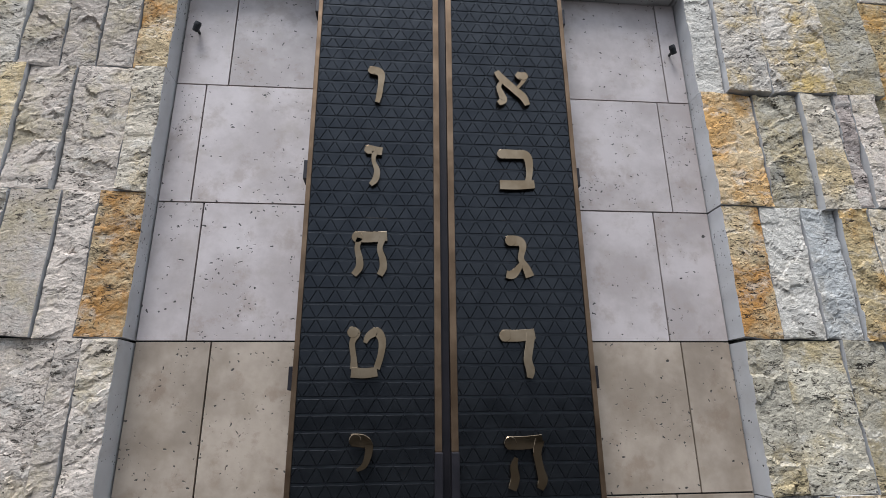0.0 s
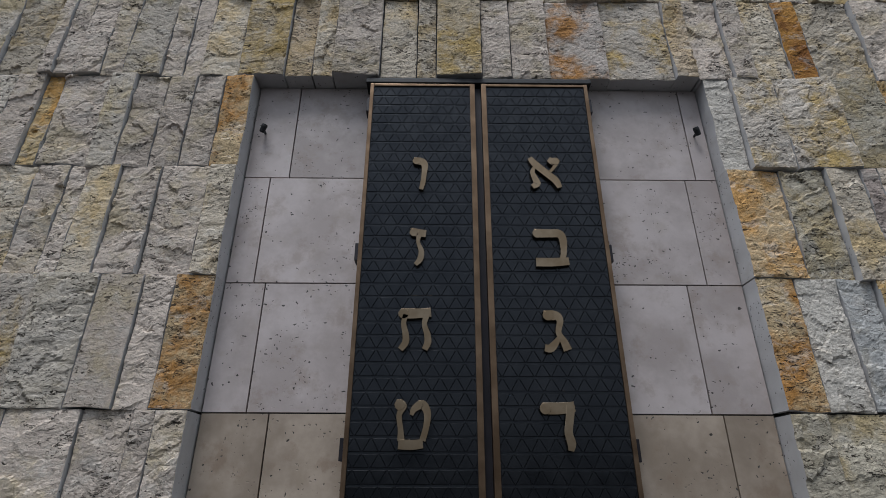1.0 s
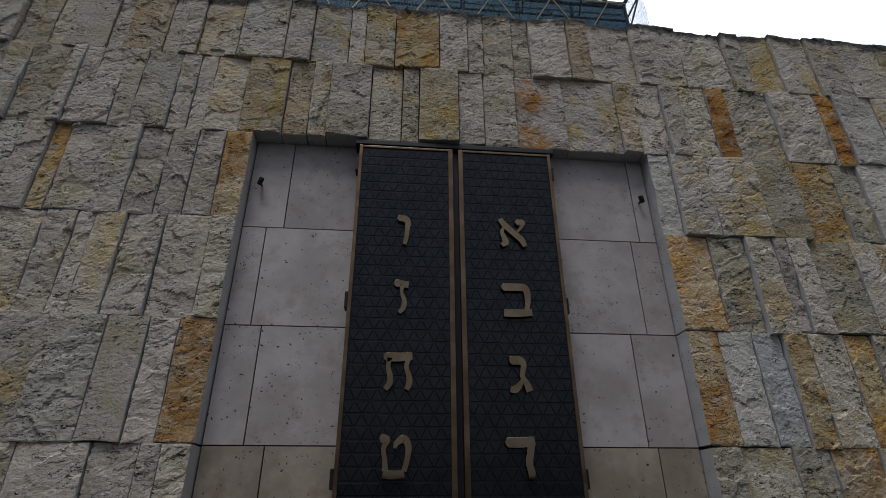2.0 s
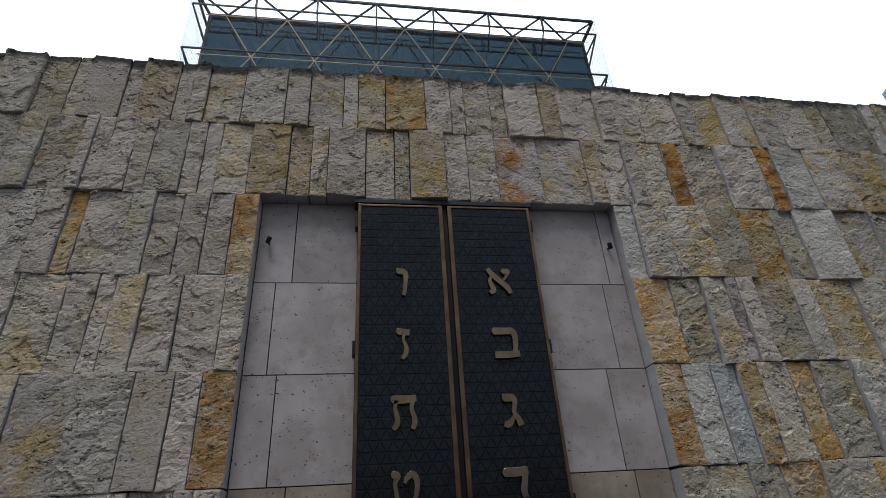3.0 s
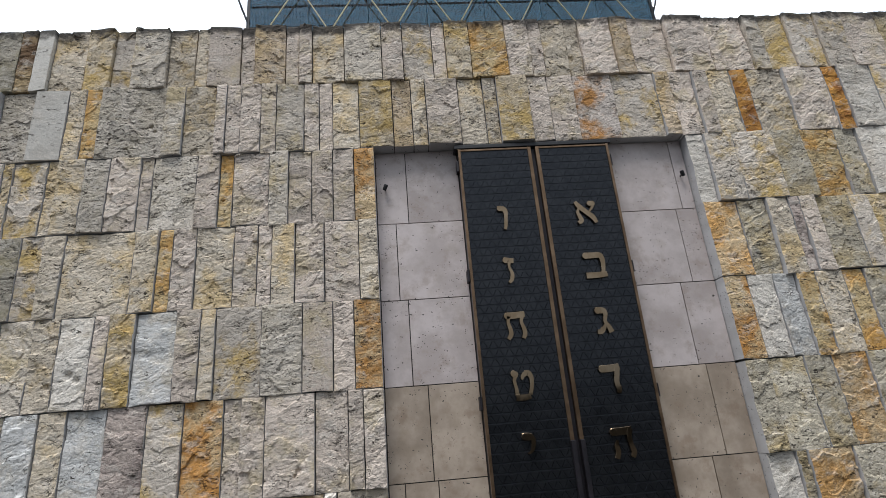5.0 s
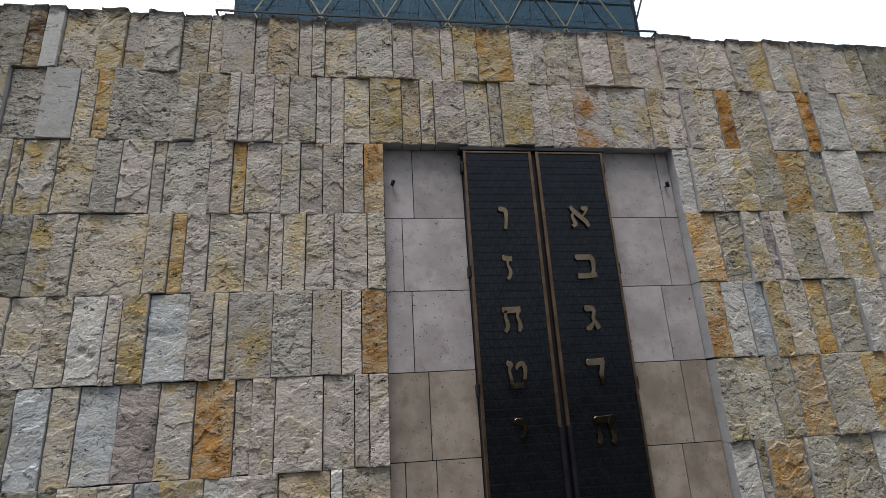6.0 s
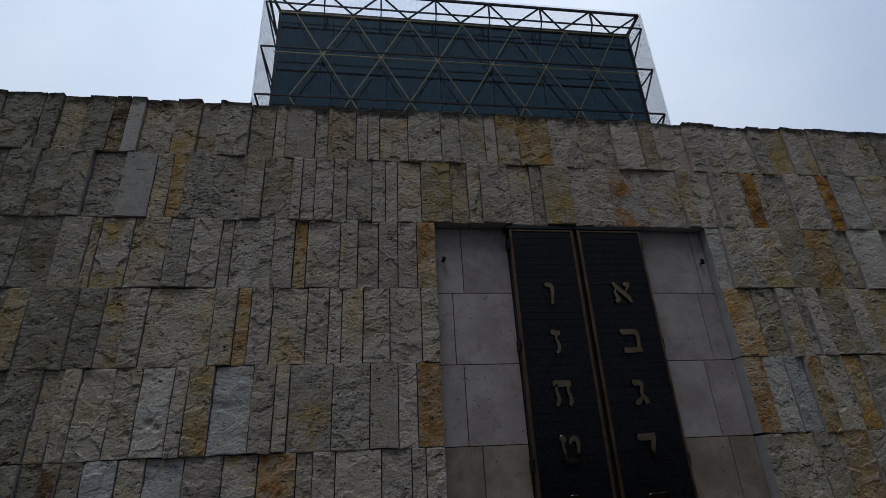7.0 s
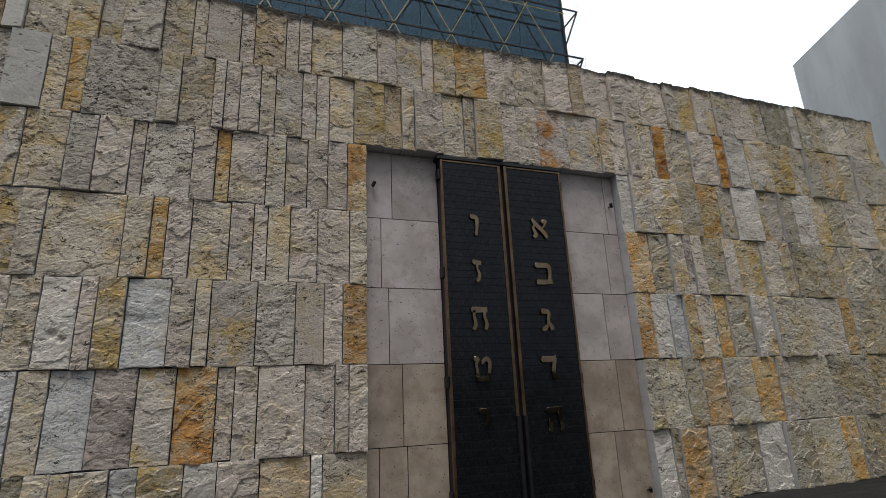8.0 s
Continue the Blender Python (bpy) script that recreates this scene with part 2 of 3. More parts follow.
TILE_PALE = tile_material("honed_travertine", (0.56, 0.49, 0.465), (0.41, 0.35, 0.325), 0.6)
TILE_TAN = tile_material("stained_travertine", (0.45, 0.365, 0.285), (0.28, 0.22, 0.163), 1.0)


def metal_material(name, col, col2, rough, metal, scale=9.0, relief=0.003):
    m, n, l, b = material(name, rough, metal)
    vec, rnd, pos = local_coords(n, l)
    a = noise_tex(n, l, vec, scale, 5, 0.6)
    f = noise_tex(n, l, vec, scale * 14, 3, 0.6)
    l.new(mix_col(n, l, ramp01(n, l, a, 0.35, 0.68), col, col2), b.inputs["Base Color"])
    l.new(math_node(n, l, "MULTIPLY_ADD", a, 0.25, rough - 0.12), b.inputs["Roughness"])
    bump = n.new("ShaderNodeBump")
    bump.inputs["Strength"].default_value, bump.inputs["Distance"].default_value = 0.4, relief
    l.new(f, bump.inputs["Height"])
    l.new(bump.outputs[0], b.inputs["Normal"])
    return m


DOOR_METAL = metal_material("patinated_door_metal", (0.026, 0.028, 0.032), (0.036, 0.038, 0.042), 0.2, 0.75, 5, 0.001)
DOOR_GROOVE = metal_material("groove_metal", (0.026, 0.028, 0.032), (0.036, 0.039, 0.043), 0.34, 0.7, 7)
BRONZE = metal_material("worn_bronze", (0.24, 0.170, 0.102), (0.33, 0.246, 0.16), 0.045, 1.0, 6, 0.00001)
BRONZE_TRIM = metal_material("bronze_trim", (0.15, 0.095, 0.056), (0.235, 0.155, 0.095), 0.32, 0.9, 4, 0.001)
DARK_METAL = metal_material("blackened_metal", (0.014, 0.012, 0.015), (0.024, 0.020, 0.024), 0.5, 0.4, 6)
STEEL = metal_material("dark_steel", (0.018, 0.019, 0.021), (0.028, 0.028, 0.03), 0.5, 0.3, 2)
GOLD_STEEL = metal_material("brass_coloured_steel", (0.45, 0.38, 0.20), (0.52, 0.44, 0.26), 0.5, 0.3, 2)
BLACK_PAINT = metal_material("black_lamp_paint", (0.010, 0.010, 0.011), (0.016, 0.016, 0.018), 0.6, 0.0, 20)
# near-black, so that gaps in front of it stay dark
CORE = tile_material("wall_core", (0.035, 0.031, 0.028), (0.025, 0.023, 0.021), 0.0)
SLAB = tile_material("grey_stone_slabs", (0.40, 0.395, 0.385), (0.35, 0.35, 0.345), 0.3)
DARK_BACKDROP = tile_material("dark_backdrop_face", (0.022, 0.021, 0.02), (0.016, 0.016, 0.015), 0.3, 0.95)
ROOF = tile_material("roof_gravel", (0.25, 0.24, 0.22), (0.2, 0.19, 0.18), 0.6)
# sky sheen of the panes is put into this bright teal
INNER = metal_material("teal_interior", (0.20, 0.50, 0.66), (0.25, 0.56, 0.72), 0.8, 0.0, 0.8)


def glass_material():
    m, n, l, b = material("tinted_glass", 0.05)
    out = n["Material Output"]
    n.remove(b)
    tr, gl, fr, mx = (n.new("ShaderNodeBsdfTransparent"), n.new("ShaderNodeBsdfGlossy"),
                      n.new("ShaderNodeFresnel"), n.new("ShaderNodeMixShader"))
    tr.inputs["Color"].default_value = (0.80, 0.95, 1.0, 1)
    gl.inputs["Color"].default_value, gl.inputs["Roughness"].default_value = (0.42, 0.74, 0.95, 1), 0.04
    fr.inputs["IOR"].default_value = 2.5
    l.new(fr.outputs[0], mx.inputs[0])
    l.new(tr.outputs[0], mx.inputs[1])
    l.new(gl.outputs[0], mx.inputs[2])
    l.new(mx.outputs[0], out.inputs["Surface"])
    return m


def mesh_material(name, tone, share):
    """Woven metal screen: wires with clear gaps."""
    m, n, l, b = material(name, 0.5, 0.4)
    out = n["Material Output"]
    b.inputs["Base Color"].default_value = (tone, tone, tone * 1.05, 1)
    geo, sep = n.new("ShaderNodeNewGeometry"), n.new("ShaderNodeSeparateXYZ")
    l.new(geo.outputs["Position"], sep.inputs[0])
    along = math_node(n, l, "ADD", sep.outputs["X"], sep.outputs["Y"])

    def wires(v, pitch, share):
        return math_node(n, l, "LESS_THAN", math_node(n, l, "FRACT", math_node(n, l, "DIVIDE", v, pitch)), share)
    wire = math_node(n, l, "MAXIMUM", wires(along, 0.05, share), wires(sep.outputs["Z"], 0.05, share))
    tr, mx = n.new("ShaderNodeBsdfTransparent"), n.new("ShaderNodeMixShader")
    l.new(wire, mx.inputs[0])
    l.new(tr.outputs[0], mx.inputs[1])
    l.new(b.outputs[0], mx.inputs[2])
    l.new(mx.outputs[0], out.inputs["Surface"])
    return m




def cladding_material():
    """Smooth pale stone cladding with soft upright water marks."""
    m, n, l, b = material("smooth_stone_cladding", 0.7)
    geo, mul = n.new("ShaderNodeNewGeometry"), n.new("ShaderNodeVectorMath")
    mul.operation = "MULTIPLY"
    l.new(geo.outputs["Position"], mul.inputs[0])
    mul.inputs[1].default_value = (1, 1, 0.28)
    col = mix_col(n, l, ramp01(n, l, noise_tex(n, l, mul.outputs[0], 0.55, 4, 0.55), 0.36, 0.64), (0.36, 0.36, 0.345), (0.445, 0.45, 0.435))
    col = mix_col(n, l, math_node(n, l, "MULTIPLY", ramp01(n, l, noise_tex(n, l, mul.outputs[0], 1.6, 5, 0.6), 0.5, 0.7), 0.35), col, (0.31, 0.305, 0.28))
    l.new(col, b.inputs["Base Color"])
    return m


CLADDING = cladding_material()
SAWN = tile_material("sawn_stone", (0.56, 0.545, 0.535), (0.49, 0.475, 0.46), 0.3)
GLASS = glass_material()
GAUZE, FINE_GAUZE = mesh_material("metal_gauze", 0.10, 0.12), mesh_material("fine_metal_gauze", 0.06, 0.045)


def ground_material():
    m, n, l, b = material("dark_paving", 0.95)
    b.inputs["Specular IOR Level"].default_value = 0.1
    vec, rnd, pos = local_coords(n, l)
    br = n.new("ShaderNodeTexBrick")
    br.inputs["Scale"].default_value = 1.0
    br.inputs["Brick Width"].default_value, br.inputs["Row Height"].default_value, br.inputs["Mortar Size"].default_value = 0.6, 0.3, 0.008
    br.inputs["Color1"].default_value, br.inputs["Color2"].default_value = (0.026, 0.025, 0.024, 1), (0.036, 0.034, 0.032, 1)
    br.inputs["Mortar"].default_value = (0.018, 0.018, 0.017, 1)
    l.new(pos, br.inputs["Vector"])
    f = noise_tex(n, l, pos, 6, 6, 0.65)
    col = mix_col(n, l, math_node(n, l, "MULTIPLY", ramp01(n, l, f, 0.4, 0.7), 0.5), br.outputs["Color"], (0.027, 0.026, 0.024))
    l.new(col, b.inputs["Base Color"])
    bump = n.new("ShaderNodeBump")
    bump.inputs["Distance"].default_value = 0.01
    l.new(br.outputs["Fac"], bump.inputs["Height"])
    bump.invert = True
    l.new(bump.outputs[0], b.inputs["Normal"])
    return m


# ---------------------------------------------------------------- building helpers
def part(name, bm, mat, parent, label="", smooth=False):
    """Links a bmesh as one mesh object under a thing or a part."""
    me = bpy.data.meshes.new(name)
    bm.to_mesh(me)
    bm.free()
    me.materials.append(mat)
    if smooth:
        me.polygons.foreach_set("use_smooth", [True] * len(me.polygons))
    ob = new(name, me)
    ob.parent = parent
    if label:
        ob["label"] = label
    return ob


def add_box(bm, lo, hi, bevel=0.0, m=None):
    mat = Matrix.Translation([(a + b) / 2 for a, b in zip(lo, hi)]) @ Matrix.Diagonal((*[b - a for a, b in zip(lo, hi)], 1))
    made = bmesh.ops.create_cube(bm, size=1, matrix=mat if m is None else m @ mat)["verts"]
    if bevel:
        edges = list({e for v in made for e in v.link_edges})
        bmesh.ops.bevel(bm, geom=edges, offset=bevel, segments=2, affect="EDGES", profile=0.6)


def box(lo, hi, bevel=0.0):
    bm = bmesh.new()
    add_box(bm, lo, hi, bevel)
    return bm


def bar(a, b, wide, deep=None):
    """A straight bar of rectangular section from a to b."""
    a, b = Vector(a), Vector(b)
    bm = bmesh.new()
    d = b - a
    m = Matrix.Translation((a + b) / 2) @ d.to_track_quat("Z", "Y").to_matrix().to_4x4()
    add_box(bm, (-wide / 2, -(deep or wide) / 2, -d.length / 2), (wide / 2, (deep or wide) / 2, d.length / 2), 0.0, m)
    return bm


def turned(profile, m, sides=20):
    """A body of revolution about local z from (radius, height) pairs, placed by m."""
    bm = bmesh.new()
    rings = [[bm.verts.new(m @ Vector((r * math.cos(2 * math.pi * i / sides), r * math.sin(2 * math.pi * i / sides), h)))
              for i in range(sides)] for r, h in profile]
    for p, q in zip(rings, rings[1:]):
        for i in range(sides):
            bm.faces.new((p[i], p[(i + 1) % sides], q[(i + 1) % sides], q[i]))
    bm.faces.new(rings[0][::-1])
    bm.faces.new(rings[-1])
    return bm


def empty(name, at=(0, 0, 0)):
    ob = new(name)
    ob.location = at
    bpy.context.view_layer.update()
    return ob


# ---------------------------------------------------------------- the large structure
COURSE = (0.0, 1.14, 2.295, 3.445, 4.585, 5.71, 6.865, 7.96)
NICHE, LINTEL, END_X, WEST_X = 2.37, 5.71, 10.25, -13.0
DOOR = 1.145

bm = bmesh.new()
bmesh.ops.create_grid(bm, x_segments=4, y_segments=4, size=1500)
ground = part("ground", bm, ground_material(), None)
tagged(ground, "dark grey paved square of small stone slabs", "ground", kind="structure")

# unseen block added behind the camera to darken reflections in door and letters
far = part("backdrop", box((-90, -36, 0), (90, -30, 3.7)), DARK_BACKDROP, None)
tagged(far, "plain dark unseen block added to darken reflections in the door and its letters", "backdrop", kind="structure")

wall = part("wall_north", box((WEST_X, 0.21, 0.0), (-DOOR - 0.01, 0.75, 7.80)), CORE, None)
tagged(wall, "tall wall of rough split travertine blocks in mixed grey, beige and ochre", "wall", kind="structure")
part("core", box((DOOR + 0.01, 0.21, 0.0), (END_X - 0.03, 0.75, 7.80)), CORE, wall)
part("core", box((-DOOR - 0.01, 0.21, 5.64), (DOOR + 0.01, 0.75, 7.80)), CORE, wall)
# near-black layer set back behind the stones, which keeps the joints dark
MORTAR = tile_material("dark_mortar", (0.05, 0.045, 0.038), (0.032, 0.029, 0.025), 0.2)
part("mortar", box((WEST_X + 0.02, 0.055, 0.02), (-NICHE - 0.06, 0.206, 7.85)), MORTAR, wall)
part("mortar", box((NICHE + 0.06, 0.055, 0.02), (END_X - 0.04, 0.206, 7.85)), MORTAR, wall)
part("mortar", box((-NICHE - 0.058, 0.055, LINTEL + 0.05), (NICHE + 0.058, 0.206, 7.85)), MORTAR, wall)
side = part("wall_east", box((END_X - 0.75, 0.76, 0.0), (END_X - 0.03, 26.0, 7.80)), SLAB, None)
tagged(side, "side wall of the stone base in grey slabs", "wall", kind="structure")
side = part("wall_west", box((WEST_X, 0.76, 0.0), (WEST_X + 0.7, 26.0, 7.80)), SLAB, None)
tagged(side, "side wall of the stone base in grey slabs", "wall", kind="structure")
side = part("wall_south", box((WEST_X, 26.01, 0.0), (END_X - 0.03, 26.6, 7.80)), SLAB, None)
tagged(side, "rear wall of the stone base in grey slabs", "wall", kind="structure")
roof = part("roof", box((WEST_X + 0.71, 0.76, 7.2), (END_X - 0.76, 26.0, 7.5)), ROOF, None)
tagged(roof, "flat gravel roof behind the stone parapet", "roof", kind="structure")


# ---------------------------------------------------------------- the glass tower over the roof
def glass_tower():
    x0, x1, yf, yb = -7.6, 8.41, 8.3, 24.0
    gx0, gx1, gy, gtop = -7.14, 8.08, 8.93, 20.12
    bay = (x1 - x0) / 7
    tower = empty("glass_tower", (0, 16, 7.5))
    tagged(tower, "dark glass tower in a triangulated steel cage with metal gauze", "tower")
    put = lambda name, bm, mat, label="": part_at(name, bm, mat, tower, label)
    # a box for the hall behind the glass, teal to brighten the panes, with its ceiling
    put("interior", box((gx0 + 1.0, gy + 1.2, 7.5), (gx1 - 1.0, yb - 1.5, 19.6)), INNER, "teal box added behind the tinted glass to brighten the panes")
    put("roof", box((gx0, gy, gtop), (gx1, yb - 0.6, gtop + 0.12)), STEEL, "thin dark roof edge")
    # panes
    levels = (7.5, 9.6, 11.75, 13.9, 16.05, 18.2, gtop)
    gbay = (gx1 - gx0) / 7
    for z0, z1 in zip(levels, levels[1:]):
        for i in range(7):
            a = gx0 + i * gbay
            put("pane", box((a + 0.012, gy, z0 + 0.012), (a + gbay - 0.012, gy + 0.03, z1 - 0.012)), GLASS)
        for i in range(5):
            a, w = gy + 0.05 + i * 2.8, 2.8
            put("pane", box((gx0, a + 0.012, z0 + 0.012), (gx0 + 0.03, a + w - 0.012, z1 - 0.012)), GLASS)
            put("pane", box((gx1 - 0.03, a + 0.012, z0 + 0.012), (gx1, a + w - 0.012, z1 - 0.012)), GLASS)
    for z in levels[1:]:
        put("transom", box((gx0, gy + 0.04, z - 0.035), (gx1, gy + 0.12, z + 0.035)), STEEL)
    for x in (gx0, gx1):
        put("mullion", box((x - 0.05, gy - 0.03, 7.5), (x + 0.05, gy + 0.09, gtop)), STEEL)
    # outer cage
    rows = (20.72, 19.92, 17.56, 15.22, 12.88, 10.54, 8.2)
    for k, z in enumerate(rows):
        t = 0.09 if k == 0 else 0.055
        put("chord", bar((x0, yf, z), (x1, yf, z), t), STEEL)
        for x in (x0, x1):
            put("chord", bar((x, yf, z), (x, yb, z), t), STEEL)
    for x, g in ((x0, gx0), (x1, gx1)):
        put("corner_strut", bar((x, yf, rows[0]), (g, gy, gtop), 0.09), STEEL)
        for z, z2 in zip(rows[1:], rows[2:]):
            put("corner_strut", bar((x, yf, z), (g, gy, z - 1.35), 0.05), STEEL)
    for i in range(8):
        x = x0 + i * bay
        if 0 < i < 7:
            put("post", bar((x, yf, rows[0]), (x, yf, rows[1]), 0.07), STEEL)
            put("strut", bar((x, yf, rows[1]), (x, gy, gtop - 0.9), 0.05), STEEL)
        if i < 7:
            put("diagonal", bar((x, yf, rows[0]), (x + bay / 2, gy - 0.05, gtop + 0.02), 0.06), STEEL)
            put("diagonal", bar((x + bay, yf, rows[0]), (x + bay / 2, gy - 0.05, gtop + 0.02), 0.06), STEEL)
    # triangular lattice before the panes
    yl = 8.66
    zs = [19.80 - 2.14 * k for k in range(6)]
    for k, z in enumerate(zs):
        put("lattice_rail", bar((x0 + 0.4, yl, z), (x1 - 0.4, yl, z), 0.035), GOLD_STEEL)
    for k, (z, z2) in enumerate(zip(zs, zs[1:])):
        off = bay / 2 if k % 2 == 0 else 0
        for i in range(8):
            a = x0 + off + i * bay
            for b in (a - bay / 2, a + bay / 2):
                if x0 + 0.1 < a < x1 - 0.1 and x0 + 0.1 < b < x1 - 0.1:
                    put("lattice_bar", bar((a, yl, z), (b, yl, z2), 0.038), GOLD_STEEL)
    for z in (zs[1], zs[2]):
        for i in range(1, 7):
            if z == zs[1]:
                put("node", box((x0 + i * bay - 0.055, yl - 0.03, z - 0.055), (x0 + i * bay + 0.055, yl + 0.03, z + 0.055), 0.015), GOLD_STEEL)
    # gauze
    put("gauze", box((x0 - 0.06, yf - 0.13, 7.9), (x1 + 0.06, yf - 0.125, 20.76)), FINE_GAUZE, "fine woven metal gauze")
    put("gauze", box((x0 - 0.07, yf - 0.12, 7.9), (x0 - 0.065, yb, 20.76)), GAUZE, "fine woven metal gauze")
    put("gauze", box((x1 + 0.065, yf - 0.12, 7.9), (x1 + 0.07, yb, 20.76)), GAUZE, "fine woven metal gauze")


def part_at(name, bm, mat, parent, label=""):
    """A part given in world metres, under a parent that stands elsewhere."""
    bm.transform(Matrix.Translation(-parent.matrix_world.translation))
    return part(name, bm, mat, parent, label)


glass_tower()


# ---------------------------------------------------------------- the neighbouring building
def neighbour():
    ob = empty("stone_building", (18.45, 6.67, 0))
    tagged(ob, "tall neighbouring building clad in smooth grey stone slabs", "building")
    turn = Matrix.Rotation(math.atan2(-0.94, -0.34), 4, "Z")
    ob.matrix_world = Matrix.Translation((18.45, 6.67, 0)) @ turn
    part("wall", box((0, 0.05, 0), (21.6, 22, 15.66)), CORE, ob)
    part("coping", box((-0.03, -0.0, 15.66), (21.63, 0.5, 15.70), 0.01), CLADDING, ob)
    for i in range(9):
        for k in range(7):
            w, h = 21.6 / 9, 15.66 / 7
            part("slab", box((i * w + 0.002, 0, k * h + 0.002), ((i + 1) * w - 0.002, 0.046, (k + 1) * h - 0.002), 0.001), CLADDING, ob)


neighbour()


# ---------------------------------------------------------------- the two-leaf bronze door
def door_leaf(x0, x1, hinge_left):
    """One leaf: slab, bronze edging, plate of triangles in relief, hinges."""
    z0, z1, yf = 0.03, 5.61, -0.022
    leaf = empty("door_leaf", ((x0 + x1) / 2, 0.1, 0.0))
    tagged(leaf, "tall dark metal door leaf with triangle relief and bronze edging, closed", "door", "leaves of the portal")
    put = lambda name, bm, mat, label="": part_at(name, bm, mat, leaf, label)
    t_out, t_in = 0.038, 0.052
    a, b = (x0 + t_out, x1 - t_in) if hinge_left else (x0 + t_in, x1 - t_out)
    put("slab", box((x0 + 0.004, yf + 0.02, z0), (x1 - 0.004, 0.24, z1 - 0.004)), DARK_METAL)
    zb = 1.49
    inner = (b, x1) if hinge_left else (x0, a)
    outer = (x0, a) if hinge_left else (b, x1)
    put("edging", box((outer[0], yf - 0.012, z0), (outer[1], yf + 0.05, z1), 0.004), BRONZE_TRIM, "worn bronze edging")
    put("edging", box((inner[0], yf - 0.012, zb), (inner[1], yf + 0.05, z1), 0.004), BRONZE_TRIM, "worn bronze edging")
    put("edging", box((a, yf - 0.010, z1 - 0.03), (b, yf + 0.05, z1 - 0.002), 0.004), BRONZE_TRIM, "worn bronze edging")
    put("pull_bar", box((inner[0] - 0.004, yf - 0.05, z0 + 0.2), (inner[1] + 0.004, yf + 0.05, zb), 0.01), DARK_METAL, "blackened pull bar")
    put("ground_plate", box((a, yf + 0.004, z0), (b, yf + 0.019, z1 - 0.031)), DOOR_GROOVE)
    # triangles
    side, h, gap = 0.1335, 0.1155, 0.0013
    verts, faces = [], []
    rows = int((z1 - 0.03 - z0) / h) + 1

    def clip(poly):
        for axis, lim, keep_less in ((0, a + 0.004, False), (0, b - 0.004, True), (1, z0 + 0.01, False), (1, z1 - 0.036, True)):
            res = []
            for i, p in enumerate(poly):
                q = poly[(i + 1) % len(poly)]
                ip = (p[axis] <= lim) == keep_less or p[axis] == lim
                iq = (q[axis] <= lim) == keep_less or q[axis] == lim
                if ip:
                    res.append(p)
                if ip != iq:
                    f = (lim - p[axis]) / (q[axis] - p[axis])
                    res.append((p[0] + f * (q[0] - p[0]), p[1] + f * (q[1] - p[1])))
            poly = res
            if len(poly) < 3:
                return []
        return poly

    def shrink(tri, d, extra):
        """Sides drawn in by d, the level side by extra more."""
        c = (sum(p[0] for p in tri) / 3, sum(p[1] for p in tri) / 3)
        f = 1 - d / (h / 3)
        tri = [(c[0] + (p[0] - c[0]) * f, c[1] + (p[1] - c[1]) * f) for p in tri]
        apex = [p for p in tri if sum(abs(p[1] - q[1]) < 1e-6 for q in tri) == 1][0]
        f = 1 - extra / (h * f)
        return [(apex[0] + (p[0] - apex[0]) * f, apex[1] + (p[1] - apex[1]) * f) for p in tri]

    rng = random.Random(5 if hinge_left else 6)
    for r in range(rows):
        zt = z1 - 0.045 - r * h
        for i in range(-1, int((b - a) / side) + 3):
            xo = a + 0.04 + i * side + (side / 2 if r % 2 else 0)
            for tri in (((xo - side / 2, zt - h), (xo + side / 2, zt - h), (xo, zt)), ((xo, zt), (xo + side / 2, zt - h), (xo + side, zt))):
                lift = rng.uniform(-0.001, 0.001)
                low, top = clip(shrink(tri, gap, 0.007)), clip(shrink(tri, gap + 0.003, 0.007))
                if len(top) < 3 or len(low) < 3 or len(low) != len(top):
                    if len(top) < 3:
                        continue
                    low = top
                base = len(verts)
                verts += [(p[0], yf + 0.0035, p[1]) for p in low] + [(p[0], yf - 0.001 + lift, p[1]) for p in top]
                m = len(low)
                faces.append(list(range(base + m, base + 2 * m)))
                faces += [[base + j, base + (j + 1) % m, base + m + (j + 1) % m, base + m + j] for j in range(m)]
    me = bpy.data.meshes.new("triangle_relief")
    me.from_pydata([tuple(Vector(v) - leaf.location) for v in verts], [], faces)
    me.materials.append(DOOR_METAL)
    relief = new("triangle_relief", me)
    relief.parent = leaf
    tagged(relief, "cast relief of small raised triangles", kind="stuff")
    # hinges on the outer edge
    xh = x0 - 0.018 if hinge_left else x1 + 0.018
    for z in (5.36, 3.69, 2.01, 0.42):
        put("hinge", box((xh - 0.017, 0.0, z - 0.085), (xh + 0.017, 0.13, z + 0.085), 0.005), DARK_METAL, "blackened hinge block")


door_leaf(-DOOR, -0.055, True)
door_leaf(0.012, DOOR - 0.02, False)
strip = part("door_1", box((-0.053, 0.03, 0.02), (0.010, 0.22, 5.6)), DARK_METAL, None)
tagged(strip, "dark meeting strip between the two door leaves", "door frame", kind="structure")
head = part("trim", box((-DOOR - 0.05, -0.03, 5.63), (DOOR + 0.03, 0.205, 5.688), 0.006), BLACK_PAINT, None)
tagged(head, "dark metal head flashing over the door", "trim", kind="structure")


